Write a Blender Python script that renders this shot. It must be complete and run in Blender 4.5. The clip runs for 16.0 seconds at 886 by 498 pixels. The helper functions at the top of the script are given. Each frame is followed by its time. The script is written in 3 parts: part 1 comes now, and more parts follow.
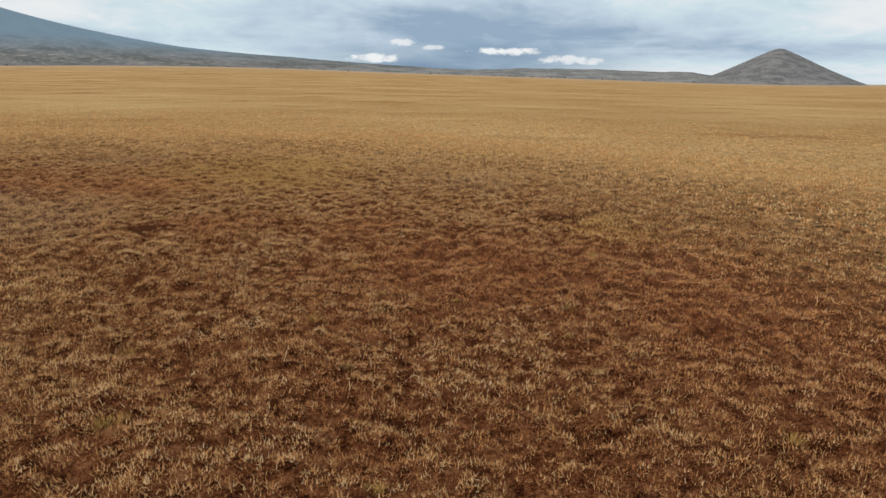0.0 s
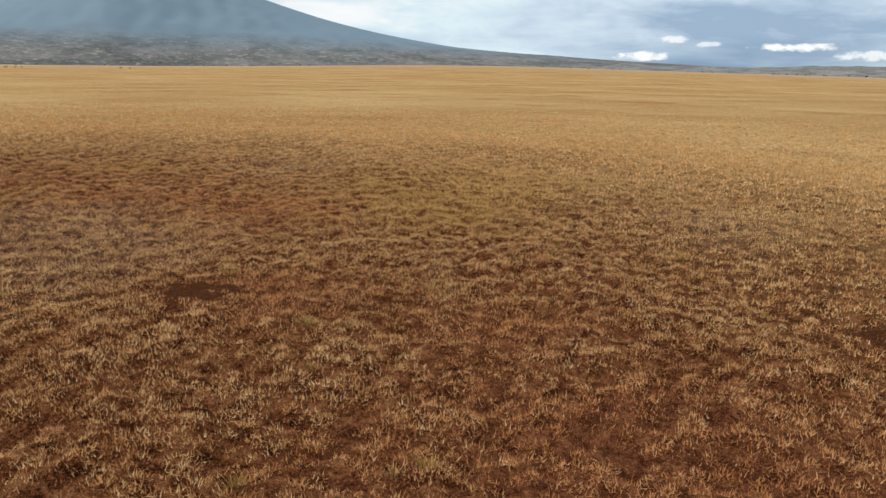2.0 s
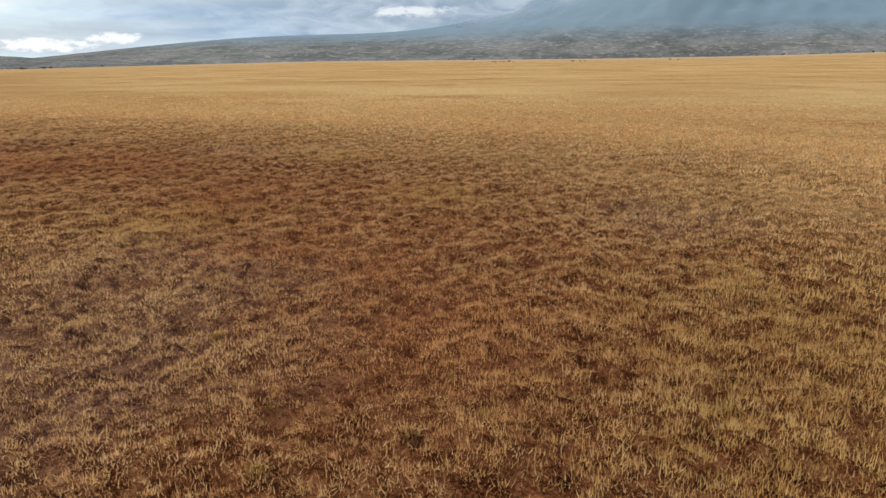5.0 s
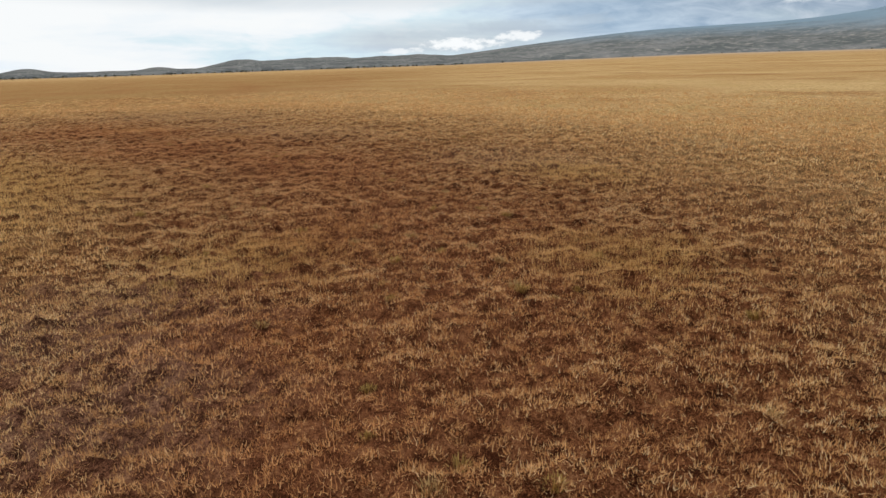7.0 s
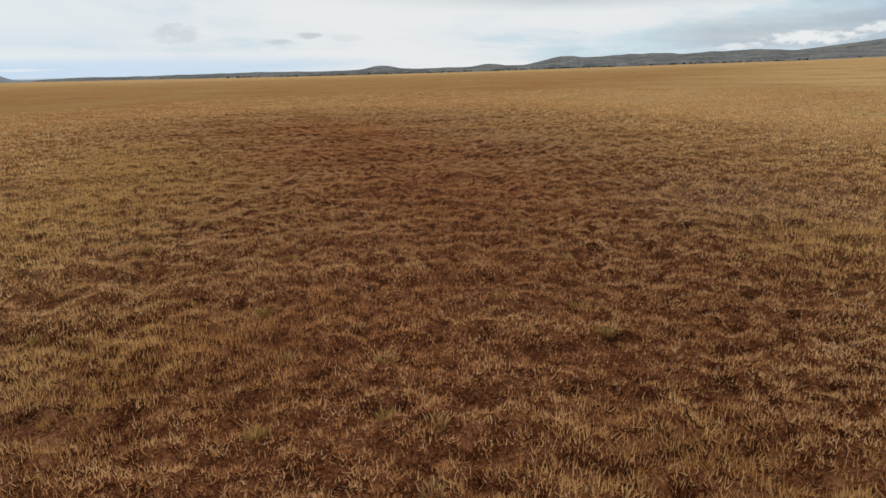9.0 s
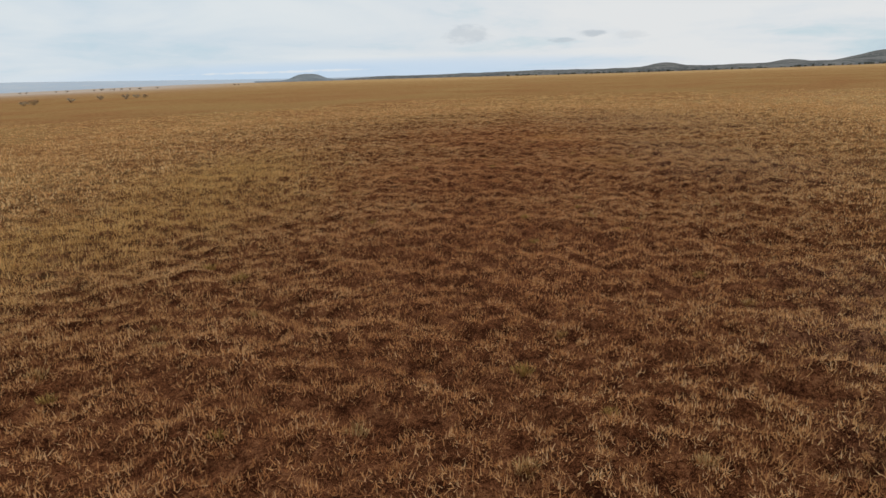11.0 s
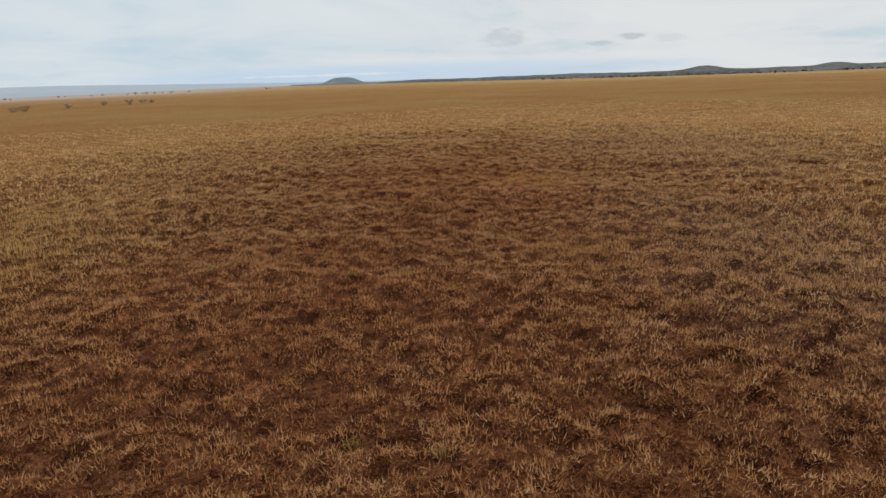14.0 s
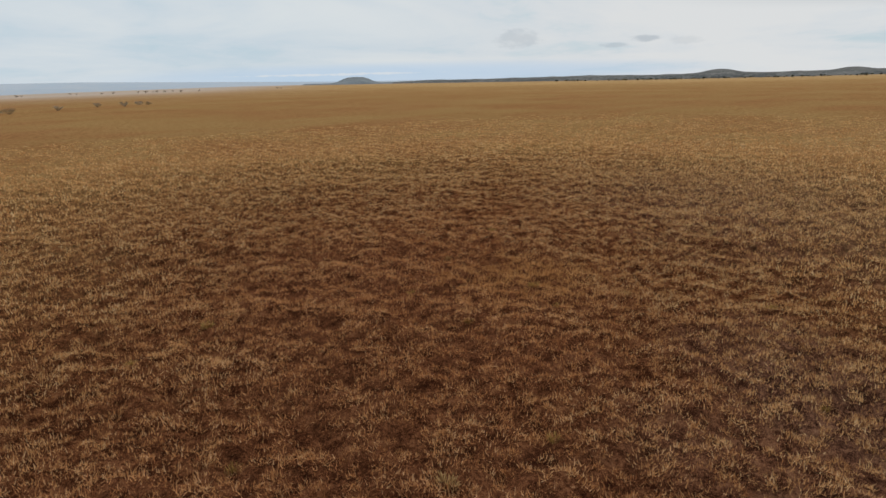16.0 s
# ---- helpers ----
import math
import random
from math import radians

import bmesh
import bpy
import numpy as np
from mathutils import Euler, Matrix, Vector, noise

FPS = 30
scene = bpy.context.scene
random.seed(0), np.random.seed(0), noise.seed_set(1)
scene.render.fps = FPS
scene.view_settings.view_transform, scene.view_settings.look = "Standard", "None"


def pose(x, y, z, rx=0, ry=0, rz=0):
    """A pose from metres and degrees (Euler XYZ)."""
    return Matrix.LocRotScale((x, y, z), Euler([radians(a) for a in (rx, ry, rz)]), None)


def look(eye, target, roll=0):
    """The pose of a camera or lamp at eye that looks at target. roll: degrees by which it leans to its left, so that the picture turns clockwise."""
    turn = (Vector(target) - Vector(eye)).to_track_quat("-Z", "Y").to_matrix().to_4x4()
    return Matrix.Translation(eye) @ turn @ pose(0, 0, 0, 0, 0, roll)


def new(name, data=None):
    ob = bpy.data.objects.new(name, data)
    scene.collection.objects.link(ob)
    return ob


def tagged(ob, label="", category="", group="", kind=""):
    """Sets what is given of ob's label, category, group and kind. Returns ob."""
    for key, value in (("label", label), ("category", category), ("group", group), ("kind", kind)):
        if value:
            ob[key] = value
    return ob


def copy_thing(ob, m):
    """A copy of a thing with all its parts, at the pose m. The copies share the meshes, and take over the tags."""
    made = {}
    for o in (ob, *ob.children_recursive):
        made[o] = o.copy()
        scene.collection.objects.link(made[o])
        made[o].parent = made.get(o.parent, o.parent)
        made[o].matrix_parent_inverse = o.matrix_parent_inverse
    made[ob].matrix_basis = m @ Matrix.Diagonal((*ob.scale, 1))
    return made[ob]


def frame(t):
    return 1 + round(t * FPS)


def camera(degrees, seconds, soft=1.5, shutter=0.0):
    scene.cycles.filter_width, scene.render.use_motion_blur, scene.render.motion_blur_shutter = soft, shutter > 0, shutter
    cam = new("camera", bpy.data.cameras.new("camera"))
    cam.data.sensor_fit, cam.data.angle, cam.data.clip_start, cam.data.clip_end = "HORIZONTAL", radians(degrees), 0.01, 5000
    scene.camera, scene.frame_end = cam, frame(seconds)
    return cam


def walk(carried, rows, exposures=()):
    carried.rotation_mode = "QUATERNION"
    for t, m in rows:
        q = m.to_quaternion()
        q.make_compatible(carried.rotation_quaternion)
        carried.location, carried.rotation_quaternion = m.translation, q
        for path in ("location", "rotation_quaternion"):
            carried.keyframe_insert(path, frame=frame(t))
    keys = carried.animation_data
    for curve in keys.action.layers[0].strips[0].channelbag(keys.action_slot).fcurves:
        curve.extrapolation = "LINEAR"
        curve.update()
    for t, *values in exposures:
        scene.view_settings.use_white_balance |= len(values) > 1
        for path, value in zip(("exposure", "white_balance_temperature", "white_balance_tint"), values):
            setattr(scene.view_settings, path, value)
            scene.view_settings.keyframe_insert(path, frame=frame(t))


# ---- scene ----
# ---- camera ----
cam = camera(65.06, 16.0, soft=1.5)
PATH = [
    (0.0, -0.000, 0.000, 5.138, 76.164, -0.746, -0.000),
    (0.5, 0.264, 2.889, 5.059, 76.104, -0.757, 4.955),
    (1.0, 0.493, 5.687, 5.018, 75.950, -0.751, 9.972),
    (1.5, 0.587, 8.454, 4.970, 75.771, -0.810, 15.218),
    (2.0, 0.580, 11.181, 4.875, 75.797, -0.738, 20.944),
    (2.5, 0.430, 13.912, 4.819, 75.624, -0.635, 26.949),
    (3.0, 0.064, 16.477, 4.758, 75.492, -0.662, 33.483),
    (3.2, -0.104, 17.503, 4.743, 75.406, -0.660, 36.265),
    (5.3, -4.401, 28.277, 4.798, 74.900, 0.677, 67.872),
    (5.5, -5.024, 29.195, 4.761, 74.842, 0.779, 71.071),
    (6.0, -6.721, 31.304, 4.661, 74.930, 1.015, 78.988),
    (6.5, -8.636, 33.188, 4.565, 75.002, 1.244, 86.626),
    (7.0, -10.811, 34.834, 4.474, 75.006, 1.435, 93.475),
    (7.5, -13.145, 36.144, 4.403, 75.016, 1.509, 99.835),
    (8.0, -15.575, 37.172, 4.349, 75.109, 1.511, 106.209),
    (8.5, -18.251, 37.892, 4.264, 75.226, 1.660, 112.625),
    (9.0, -20.908, 38.255, 4.201, 75.405, 1.540, 118.923),
    (9.5, -23.680, 38.348, 4.177, 75.541, 1.537, 125.468),
    (9.7, -24.808, 38.329, 4.178, 75.563, 1.622, 128.115),
    (11.8, -35.596, 35.611, 3.825, 76.028, 1.918, 143.702),
    (12.0, -36.507, 35.076, 3.819, 76.031, 1.878, 143.677),
    (12.5, -38.765, 33.556, 3.824, 76.039, 1.892, 143.638),
    (13.0, -40.919, 31.917, 3.828, 76.059, 1.940, 143.617),
    (13.5, -43.004, 30.147, 3.853, 76.182, 2.027, 143.601),
    (14.0, -44.950, 28.372, 4.037, 76.259, 1.952, 143.970),
    (14.5, -46.766, 26.590, 4.247, 76.227, 1.812, 144.494),
    (15.0, -48.593, 24.705, 4.448, 76.227, 1.540, 145.009),
    (15.5, -50.241, 22.903, 4.849, 76.182, 1.236, 145.154),
    (16.0, -51.967, 20.930, 5.103, 76.317, 1.375, 145.024),
]
EXPOSURES = [(0.0, 0.0), (1.5, 0.12), (3.0, 0.3), (5.5, 0.3), (7.0, 0.18), (9.0, -0.04), (12.5, -0.15), (14.0, -0.17), (16.0, -0.23)]
walk(cam, [(t, pose(*p)) for t, *p in PATH], EXPOSURES)

# ---- sky and light ----
SUN_AZ, SUN_EL = 118.0, 40.0     # degrees, counted left from +y


class Net:
    """Short notation for node trees."""

    def __init__(self, tree):
        self.t = tree

    def node(self, kind, **kw):
        n = self.t.nodes.new(kind)
        for k, v in kw.items():
            setattr(n, k, v)
        return n

    def put(self, sock, v):
        if isinstance(v, bpy.types.NodeSocket):
            self.t.links.new(v, sock)
        elif isinstance(v, (tuple, list)) and len(v) == 3 and sock.type == "RGBA":
            sock.default_value = (*v, 1)
        else:
            sock.default_value = v

    def m(self, op, a, b=0.0, c=0.0):
        n = self.node("ShaderNodeMath", operation=op)
        for s, v in zip(n.inputs, (a, b, c)):
            self.put(s, v)
        return n.outputs[0]

    def add(self, a, b):
        return self.m("ADD", a, b)

    def mul(self, a, b):
        return self.m("MULTIPLY", a, b)

    def xyz(self, x, y, z=0.0):
        n = self.node("ShaderNodeCombineXYZ")
        for s, v in zip(n.inputs, (x, y, z)):
            self.put(s, v)
        return n.outputs[0]

    def split(self, v):
        n = self.node("ShaderNodeSeparateXYZ")
        self.put(n.inputs[0], v)
        return n.outputs

    def noise(self, vec, scale, detail=4.0, rough=0.55, warp=0.0):
        n = self.node("ShaderNodeTexNoise")
        self.put(n.inputs["Vector"], vec)
        n.inputs["Scale"].default_value = scale
        n.inputs["Detail"].default_value = detail
        n.inputs["Roughness"].default_value = rough
        n.inputs["Distortion"].default_value = warp
        return n.outputs[0]

    def step(self, v, lo, hi, a=0.0, b=1.0):
        n = self.node("ShaderNodeMapRange", interpolation_type="SMOOTHSTEP")
        for s, x in zip(n.inputs, (v, lo, hi, a, b)):
            self.put(s, x)
        return n.outputs[0]

    def mix(self, f, a, b, kind="MIX"):
        n = self.node("ShaderNodeMix", data_type="RGBA", blend_type=kind)
        self.put(n.inputs[0], f)
        self.put(n.inputs[6], a)
        self.put(n.inputs[7], b)
        return n.outputs[2]


world = bpy.data.worlds.new("sky")
scene.world = world
world.use_nodes = True
N = Net(world.node_tree)
back = world.node_tree.nodes["Background"]
air = N.node("ShaderNodeTexSky", sky_type="NISHITA", sun_disc=False, sun_elevation=radians(SUN_EL),
             sun_rotation=radians(-SUN_AZ), dust_density=2.0)
way = N.node("ShaderNodeTexCoord").outputs["Generated"]
turn = N.node("ShaderNodeVectorRotate", rotation_type="Z_AXIS")
N.put(turn.inputs["Vector"], way)
turn.inputs["Angle"].default_value = radians(-75)
wx, wy, wz = N.split(turn.outputs[0])
az = N.add(N.mul(N.m("ARCTAN2", N.mul(wx, -1.0), wy), 57.2958), 75.0)      # degrees left of +y
el = N.mul(N.m("ARCSINE", wz), 57.2958)                                    # degrees above the plain
sq = N.m("SQRT", N.m("MAXIMUM", N.add(el, 0.6), 0.0))                      # layers crowd towards the horizon
flow = N.xyz(N.mul(az, 0.055), N.add(N.mul(sq, 1.15), N.mul(az, -0.006)), 3.7)
fine = N.xyz(N.mul(az, 0.22), N.mul(sq, 2.6), 9.1)
layers = N.noise(flow, 1.0, 5.0, 0.52, 0.5)
wisps = N.noise(fine, 1.6, 5.0, 0.6, 0.6)


def blob(a, e, wa, we):
    """1 in the middle of an oval of the sky, 0 at its edge and beyond."""
    da = N.mul(N.add(az, -a), 1.0 / wa)
    de = N.mul(N.add(el, -e), 1.0 / we)
    return N.m("SUBTRACT", 1.0, N.add(N.mul(da, da), N.mul(de, de)))


def soft_blob(*a):
    return N.step(blob(*a), -0.6, 1.0)


light = N.add(N.add(N.mul(layers, 1.12), -0.03), N.mul(wisps, 0.30))
light = N.add(light, N.mul(soft_blob(120, 3.2, 40, 4.5), 0.15))            # thin bright deck
light = N.add(light, N.mul(soft_blob(165, 4.0, 26, 7.0), 0.16))
light = N.add(light, N.mul(soft_blob(118, 4.2, 15, 3.2), 0.10))
light = N.add(light, N.mul(soft_blob(24, 5.0, 12, 2.0), 0.14))
light = N.add(light, N.mul(soft_blob(-6, 3.4, 24, 2.6), -0.12))
light = N.add(light, N.mul(soft_blob(38, 3.5, 52, 9.0), -0.16))
light = N.add(light, N.mul(soft_blob(82, 3.6, 22, 3.4), -0.13))
ramp = N.node("ShaderNodeValToRGB")
N.put(ramp.inputs[0], light)
er = ramp.color_ramp
er.elements[0].position, er.elements[0].color = 0.30, (0.30, 0.41, 0.54, 1)
er.elements[1].position, er.elements[1].color = 0.92, (0.83, 0.85, 0.86, 1)
for p_, c_ in ((0.485, (0.50, 0.61, 0.72, 1)), (0.64, (0.615, 0.74, 0.80, 1)), (0.78, (0.78, 0.82, 0.85, 1))):
    er.elements.new(p_).color = c_
deck = ramp.outputs[0]
pall = N.mix(N.step(wisps, 0.35, 0.7), (0.225, 0.300, 0.400), (0.40, 0.465, 0.555))
deck = N.mix(N.mul(soft_blob(57, 5.0, 21, 4.4), 0.92), deck, pall)          # heavy cloud on the mountain
clear = N.mix(0.55, N.mix(1.0, air.outputs[0], (0.085, 0.085, 0.085), "MULTIPLY"), (0.22, 0.40, 0.66))
gap = N.m("MAXIMUM", soft_blob(-2, 1.0, 13, 1.7), N.mul(soft_blob(152, 0.5, 24, 0.9), 0.1))
gap = N.m("MAXIMUM", gap, N.mul(soft_blob(92, 2.0, 10, 1.3), 0.75))
deck = N.mix(N.mul(gap, N.step(layers, 0.75, 0.35, 0.45, 0.95)), deck, clear)
deck = N.mix(N.mul(soft_blob(170, 4.0, 30, 7.0), 0.55), deck, N.mix(N.step(layers, 0.35, 0.65), (0.60, 0.74, 0.85), (0.76, 0.85, 0.90)))
deck = N.mix(N.mul(soft_blob(148, 0.5, 22, 0.9), 0.6), deck, (0.52, 0.71, 0.93))
edge = N.noise(N.xyz(N.mul(az, 1.0), N.mul(el, 2.2), 1.3), 0.9, 5.0, 0.62)
for a_, e_, wa_, we_, s_ in ((5.6, 1.45, 2.4, 0.42, 1.0), (3.4, 2.7, 1.4, 0.3, 0.8), (0.8, 2.35, 1.1, 0.25, 0.7),
                             (-4.8, 2.1, 3.2, 0.33, 1.0), (-10.2, 1.5, 3.0, 0.42, 0.8), (92.0, 1.4, 3.4, 0.6, 0.95),
                             (87.5, 1.9, 2.4, 0.5, 0.85), (96.5, 1.0, 2.2, 0.3, 0.7), (154, 0.62, 9.0, 0.12, 0.6),
                             (65.5, 3.9, 4.0, 0.5, 0.65), (49.5, 4.8, 2.6, 0.28, 0.5), (58.5, 5.3, 1.4, 0.2, 0.35)):
    puff = N.step(N.add(blob(a_, e_, wa_, we_), N.mul(N.add(edge, -0.5), 3.2)), 0.1, 0.95)
    deck = N.mix(N.mul(puff, s_), deck, (0.86, 0.88, 0.89))
for a_, e_, wa_, we_, s_ in ((129.3, 2.7, 1.3, 0.3, 0.55), (131.6, 2.3, 1.2, 0.22, 0.4), (139.0, 3.0, 2.2, 0.8, 0.35),
                             (126.5, 2.5, 1.4, 0.4, 0.2), (88.0, 2.7, 4.5, 0.5, 0.45), (82.5, 3.0, 3.0, 0.5, 0.4), (95.5, 2.2, 5.0, 0.35, 0.3)):
    veil = N.step(N.add(blob(a_, e_, wa_, we_), N.mul(N.add(edge, -0.5), 2.6)), -0.1, 1.0)
    deck = N.mix(N.mul(veil, s_), deck, (0.42, 0.49, 0.56))
deck = N.mix(N.mul(soft_blob(97, 5.6, 27, 1.5), N.step(layers, 0.3, 0.6, 0.9, 0.45)), deck, (0.47, 0.53, 0.58))
N.put(back.inputs[0], deck)
back.inputs[1].default_value = 1.0

sun = new("sun", bpy.data.lights.new("sun", "SUN"))
sun.data.energy, sun.data.angle, sun.data.color = 1.5, radians(12), (1.0, 0.93, 0.84)
sun.matrix_world = look((0, 0, 0), (math.sin(radians(SUN_AZ)) * math.cos(radians(SUN_EL)),
                                    -math.cos(radians(SUN_AZ)) * math.cos(radians(SUN_EL)), -math.sin(radians(SUN_EL))))
sun.location = (-20, 20, 400)

# ---- the plan ----
# the herd's trampled route over the plain
ROUTE = [(1, 4), (0, 14), (-7, 27), (-17, 33), (-24, 34), (-30, 33), (-35, 30), (-44, 24.5), (-53, 18), (-60, 10), (-67, 1)]
# stretches of sward: x, y, half widths across and along, heading
GOLD = [(6.0, 24.2, 1.6, 2.4, 0), (-9.9, 39, 5, 6.4, 0), (-8.3, 34.8, 3.2, 3.6, 24), (5.7, 24.6, 1.0, 1.2, 15),
        (-26.8, 29.2, 2.2, 3, 71), (-12.5, 38.5, 1.6, 3, 71), (-26.4, 37.9, 2, 2.6, 93), (-39.3, 38.2, 2, 3, 119),
        (-36.9, 16.2, 3.4, 9, 119), (-27.5, 29.5, 1.2, 1.4, 119), (-43, 9, 3.5, 9, 144), (-56.6, 17.8, 1.1, 1.7, 144),
        (-63.8, 7.6, 1.6, 2, 145)]
SILVER = [(-15.2, 25.4, 2.6, 4.4, 15), (1.4, 36, 2, 3.2, 15), (-17.5, 26.4, 3.0, 3.6, 40), (-21.7, 26.9, 2.8, 3.6, 71),
          (-19.7, 43.1, 2, 3, 71), (-19.2, 29.6, 1.8, 1.9, 93), (-44.2, 35.8, 3, 4.4, 119), (-59.8, 20.9, 3.6, 6.5, 144),
          (-79.6, 4.4, 6, 11, 144), (-61.5, 18.9, 2, 4, 144), (-62.8, 15.9, 1.6, 3.4, 145)]
RED = [(1.1, 18.4, 4, 3.8, 0), (6.5, 16.5, 3.5, 6, 0), (-0.2, 20.2, 1.4, 1.8, 15), (-8.1, 24, 1.8, 1.6, 33), (-2.9, 23.8, 2, 1.2, 33),
       (-14.5, 32.2, 3, 3.6, 60), (-18.6, 32.7, 2, 2.4, 71), (-21.4, 30.9, 2.1, 2, 93), (-30.1, 31.4, 2.7, 3.2, 93), (-43.7, 23.9, 3.2, 3.8, 119),
       (-42, 26.8, 4, 5, 119), (-50, 16.5, 4.5, 6, 144), (-61, 5.5, 4.5, 6, 144), (-63, 7.7, 2.6, 3.8, 144), (-60.1, 11.3, 2, 2.4, 145)]
# broad drifts of paler standing grass
TAN = [(-12, 30, 8, 8, 30), (0, 33, 5, 5, 0), (-31, 21, 11, 7, 0), (-4, 35, 6, 4, 0)]
# hollows of bare dark soil: x, y, half widths, heading
HOLLOWS = [(4.65, 26.15, 1.0, 0.75, 10), (-9.95, 23.4, 1.05, 0.8, 20), (-75.5, 13.2, 0.8, 0.9, 140), (-5.9, 23.6, 0.42, 0.3, 30),
           (-12.3, 35.5, 0.3, 0.22, 60)]

rng = np.random.default_rng(7)
waves = []
for size, amp in ((0.45, 0.028), (0.8, 0.048), (1.5, 0.045), (3.5, 0.03), (9.0, 0.05)):
    for i in range(6):
        k = 2 * np.pi / (size * rng.uniform(0.8, 1.25))
        a = rng.uniform(0, 2 * np.pi)
        waves.append((k * np.cos(a), k * np.sin(a), rng.uniform(0, 6.28), amp / 2.2))


def relief(x, y, near):
    """Hummocks of the plain, in metres."""
    z = np.zeros_like(x)
    for kx, ky, ph, amp in waves:
        z += amp * np.sin(kx * x + ky * y + ph)
    return z * near


def swell(x, y):
    """The long rise and fall of the plain towards the hills."""
    r = np.hypot(x, y) + 1e-6
    az_ = np.degrees(np.arctan2(-x, y))
    az_ = np.where(az_ < -90, az_ + 360, az_)
    e = (0.28 * np.clip((az_ + 50) / 14, 0, 1) * np.clip((92 - az_) / 20, 0, 1) + 0.42 * np.exp(-((az_ - 19) / 17) ** 2) - 0.33 * np.exp(-((az_ + 25) / 14) ** 2)
         - 0.25 * np.exp(-((az_ - 122) / 25) ** 2) - 0.22 * np.clip((az_ - 160) / 16, 0, 1))
    s = np.clip((r - 130) / 900, 0, 1)
    return np.radians(e) * r * s * s * (3 - 2 * s)


def off_route(x, y):
    """Distance from the herd's route."""
    best = np.full(x.shape, 1e9)
    for (ax, ay), (bx, by) in zip(ROUTE[:-1], ROUTE[1:]):
        dx, dy = bx - ax, by - ay
        u = np.clip(((x - ax) * dx + (y - ay) * dy) / (dx * dx + dy * dy), 0, 1)
        best = np.minimum(best, np.hypot(x - ax - u * dx, y - ay - u * dy))
    return best


def stretch(x, y, ovals, soft=0.55):
    """0 to 1: how far a place lies within any of the ovals."""
    w = np.zeros_like(x)
    for cx, cy, ru, rv, h in ovals:
        c, s = math.cos(radians(h)), math.sin(radians(h))
        u = ((x - cx) * c + (y - cy) * s) / ru
        v = (-(x - cx) * s + (y - cy) * c) / rv
        q = np.sqrt(u * u + v * v) + 0.22 * np.sin(1.7 * x + 0.6 * y) * np.sin(1.3 * y - 0.8 * x)
        w = np.maximum(w, np.clip((1 + soft - q) / (2 * soft), 0, 1))
    return w


def ground_z(x, y):
    x, y = np.asarray(x, float), np.asarray(y, float)
    d = off_route(x, y)
    near = np.clip((90 - d) / 60, 0, 1)
    dip = stretch(x, y, HOLLOWS, 0.35)
    return relief(x, y, near) * (1 - 0.7 * dip) - 0.05 * dip + swell(x, y)


# ---- materials ----
def material(name, rough=0.9):
    m = bpy.data.materials.new(name)
    m.use_nodes = True
    b = m.node_tree.nodes["Principled BSDF"]
    b.inputs["Roughness"].default_value = rough
    b.inputs["Specular IOR Level"].default_value = 0.15
    return m, Net(m.node_tree), b


def bump(n, b, height, dist, strength=1.0):
    k = n.node("ShaderNodeBump")
    n.put(k.inputs["Height"], height)
    k.inputs["Distance"].default_value = dist
    k.inputs["Strength"].default_value = strength
    n.t.links.new(k.outputs[0], b.inputs["Normal"])


SOIL_M, n, b = material("soil_and_sward", 0.95)
b.inputs["Specular IOR Level"].default_value = 0.0
at = n.node("ShaderNodeNewGeometry").outputs["Position"]
cov = n.node("ShaderNodeAttribute", attribute_name="cover").outputs
gold, silver, red = n.split(cov["Vector"])
sward = n.node("ShaderNodeAttribute", attribute_name="sward").outputs["Fac"]
route_dark = n.node("ShaderNodeAttribute", attribute_name="route_dark").outputs["Fac"]
crumb = n.noise(at, 11.0, 5.0, 0.68, 0.6)
litter = n.noise(at, 34.0, 3.0, 0.7, 1.2)
clump = n.noise(at, 2.6, 4.0, 0.6)
broad = n.noise(at, 0.16, 4.0, 0.55)
streak = n.noise(at, 0.021, 6.0, 0.6)
fibre = n.noise(at, 95.0, 2.0, 0.7, 2.0)
mat_v = n.add(n.add(n.mul(crumb, 0.42), n.mul(litter, 0.62)), n.add(n.mul(n.add(clump, -0.5), 0.45), n.mul(n.add(fibre, -0.5), 0.45)))
mat_r = n.node("ShaderNodeValToRGB")
n.put(mat_r.inputs[0], mat_v)
mr = mat_r.color_ramp
# the darkest stop paints shaded gaps into the matted litter
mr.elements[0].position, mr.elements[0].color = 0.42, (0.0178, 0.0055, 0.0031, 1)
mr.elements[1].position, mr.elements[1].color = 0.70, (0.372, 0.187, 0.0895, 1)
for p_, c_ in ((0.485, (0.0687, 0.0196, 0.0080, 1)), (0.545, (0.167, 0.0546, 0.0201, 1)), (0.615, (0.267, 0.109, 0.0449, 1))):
    mr.elements.new(p_).color = c_
soil = n.mix(n.mul(red, 0.4), mat_r.outputs[0], n.mix(n.step(mat_v, 0.40, 0.66), (0.0808, 0.0244, 0.0107), (0.275, 0.104, 0.0496)))
soil = n.mix(n.mul(silver, 0.3), soil, n.mix(n.step(mat_v, 0.42, 0.66), (0.0485, 0.0219, 0.0154), (0.388, 0.255, 0.193)))
soil = n.mix(n.mul(route_dark, 0.35), soil, n.mix(n.step(mat_v, 0.42, 0.70), (0.0243, 0.0083, 0.0047), (0.218, 0.0837, 0.0402)))
tuftn = n.noise(at, 2.1, 6.0, 0.66)
straw = n.mix(n.step(streak, 0.36, 0.66), (0.468, 0.262, 0.108), (0.624, 0.402, 0.185))
straw = n.mix(n.mul(n.step(broad, 0.45, 0.7), 0.6), straw, (0.489, 0.314, 0.119))
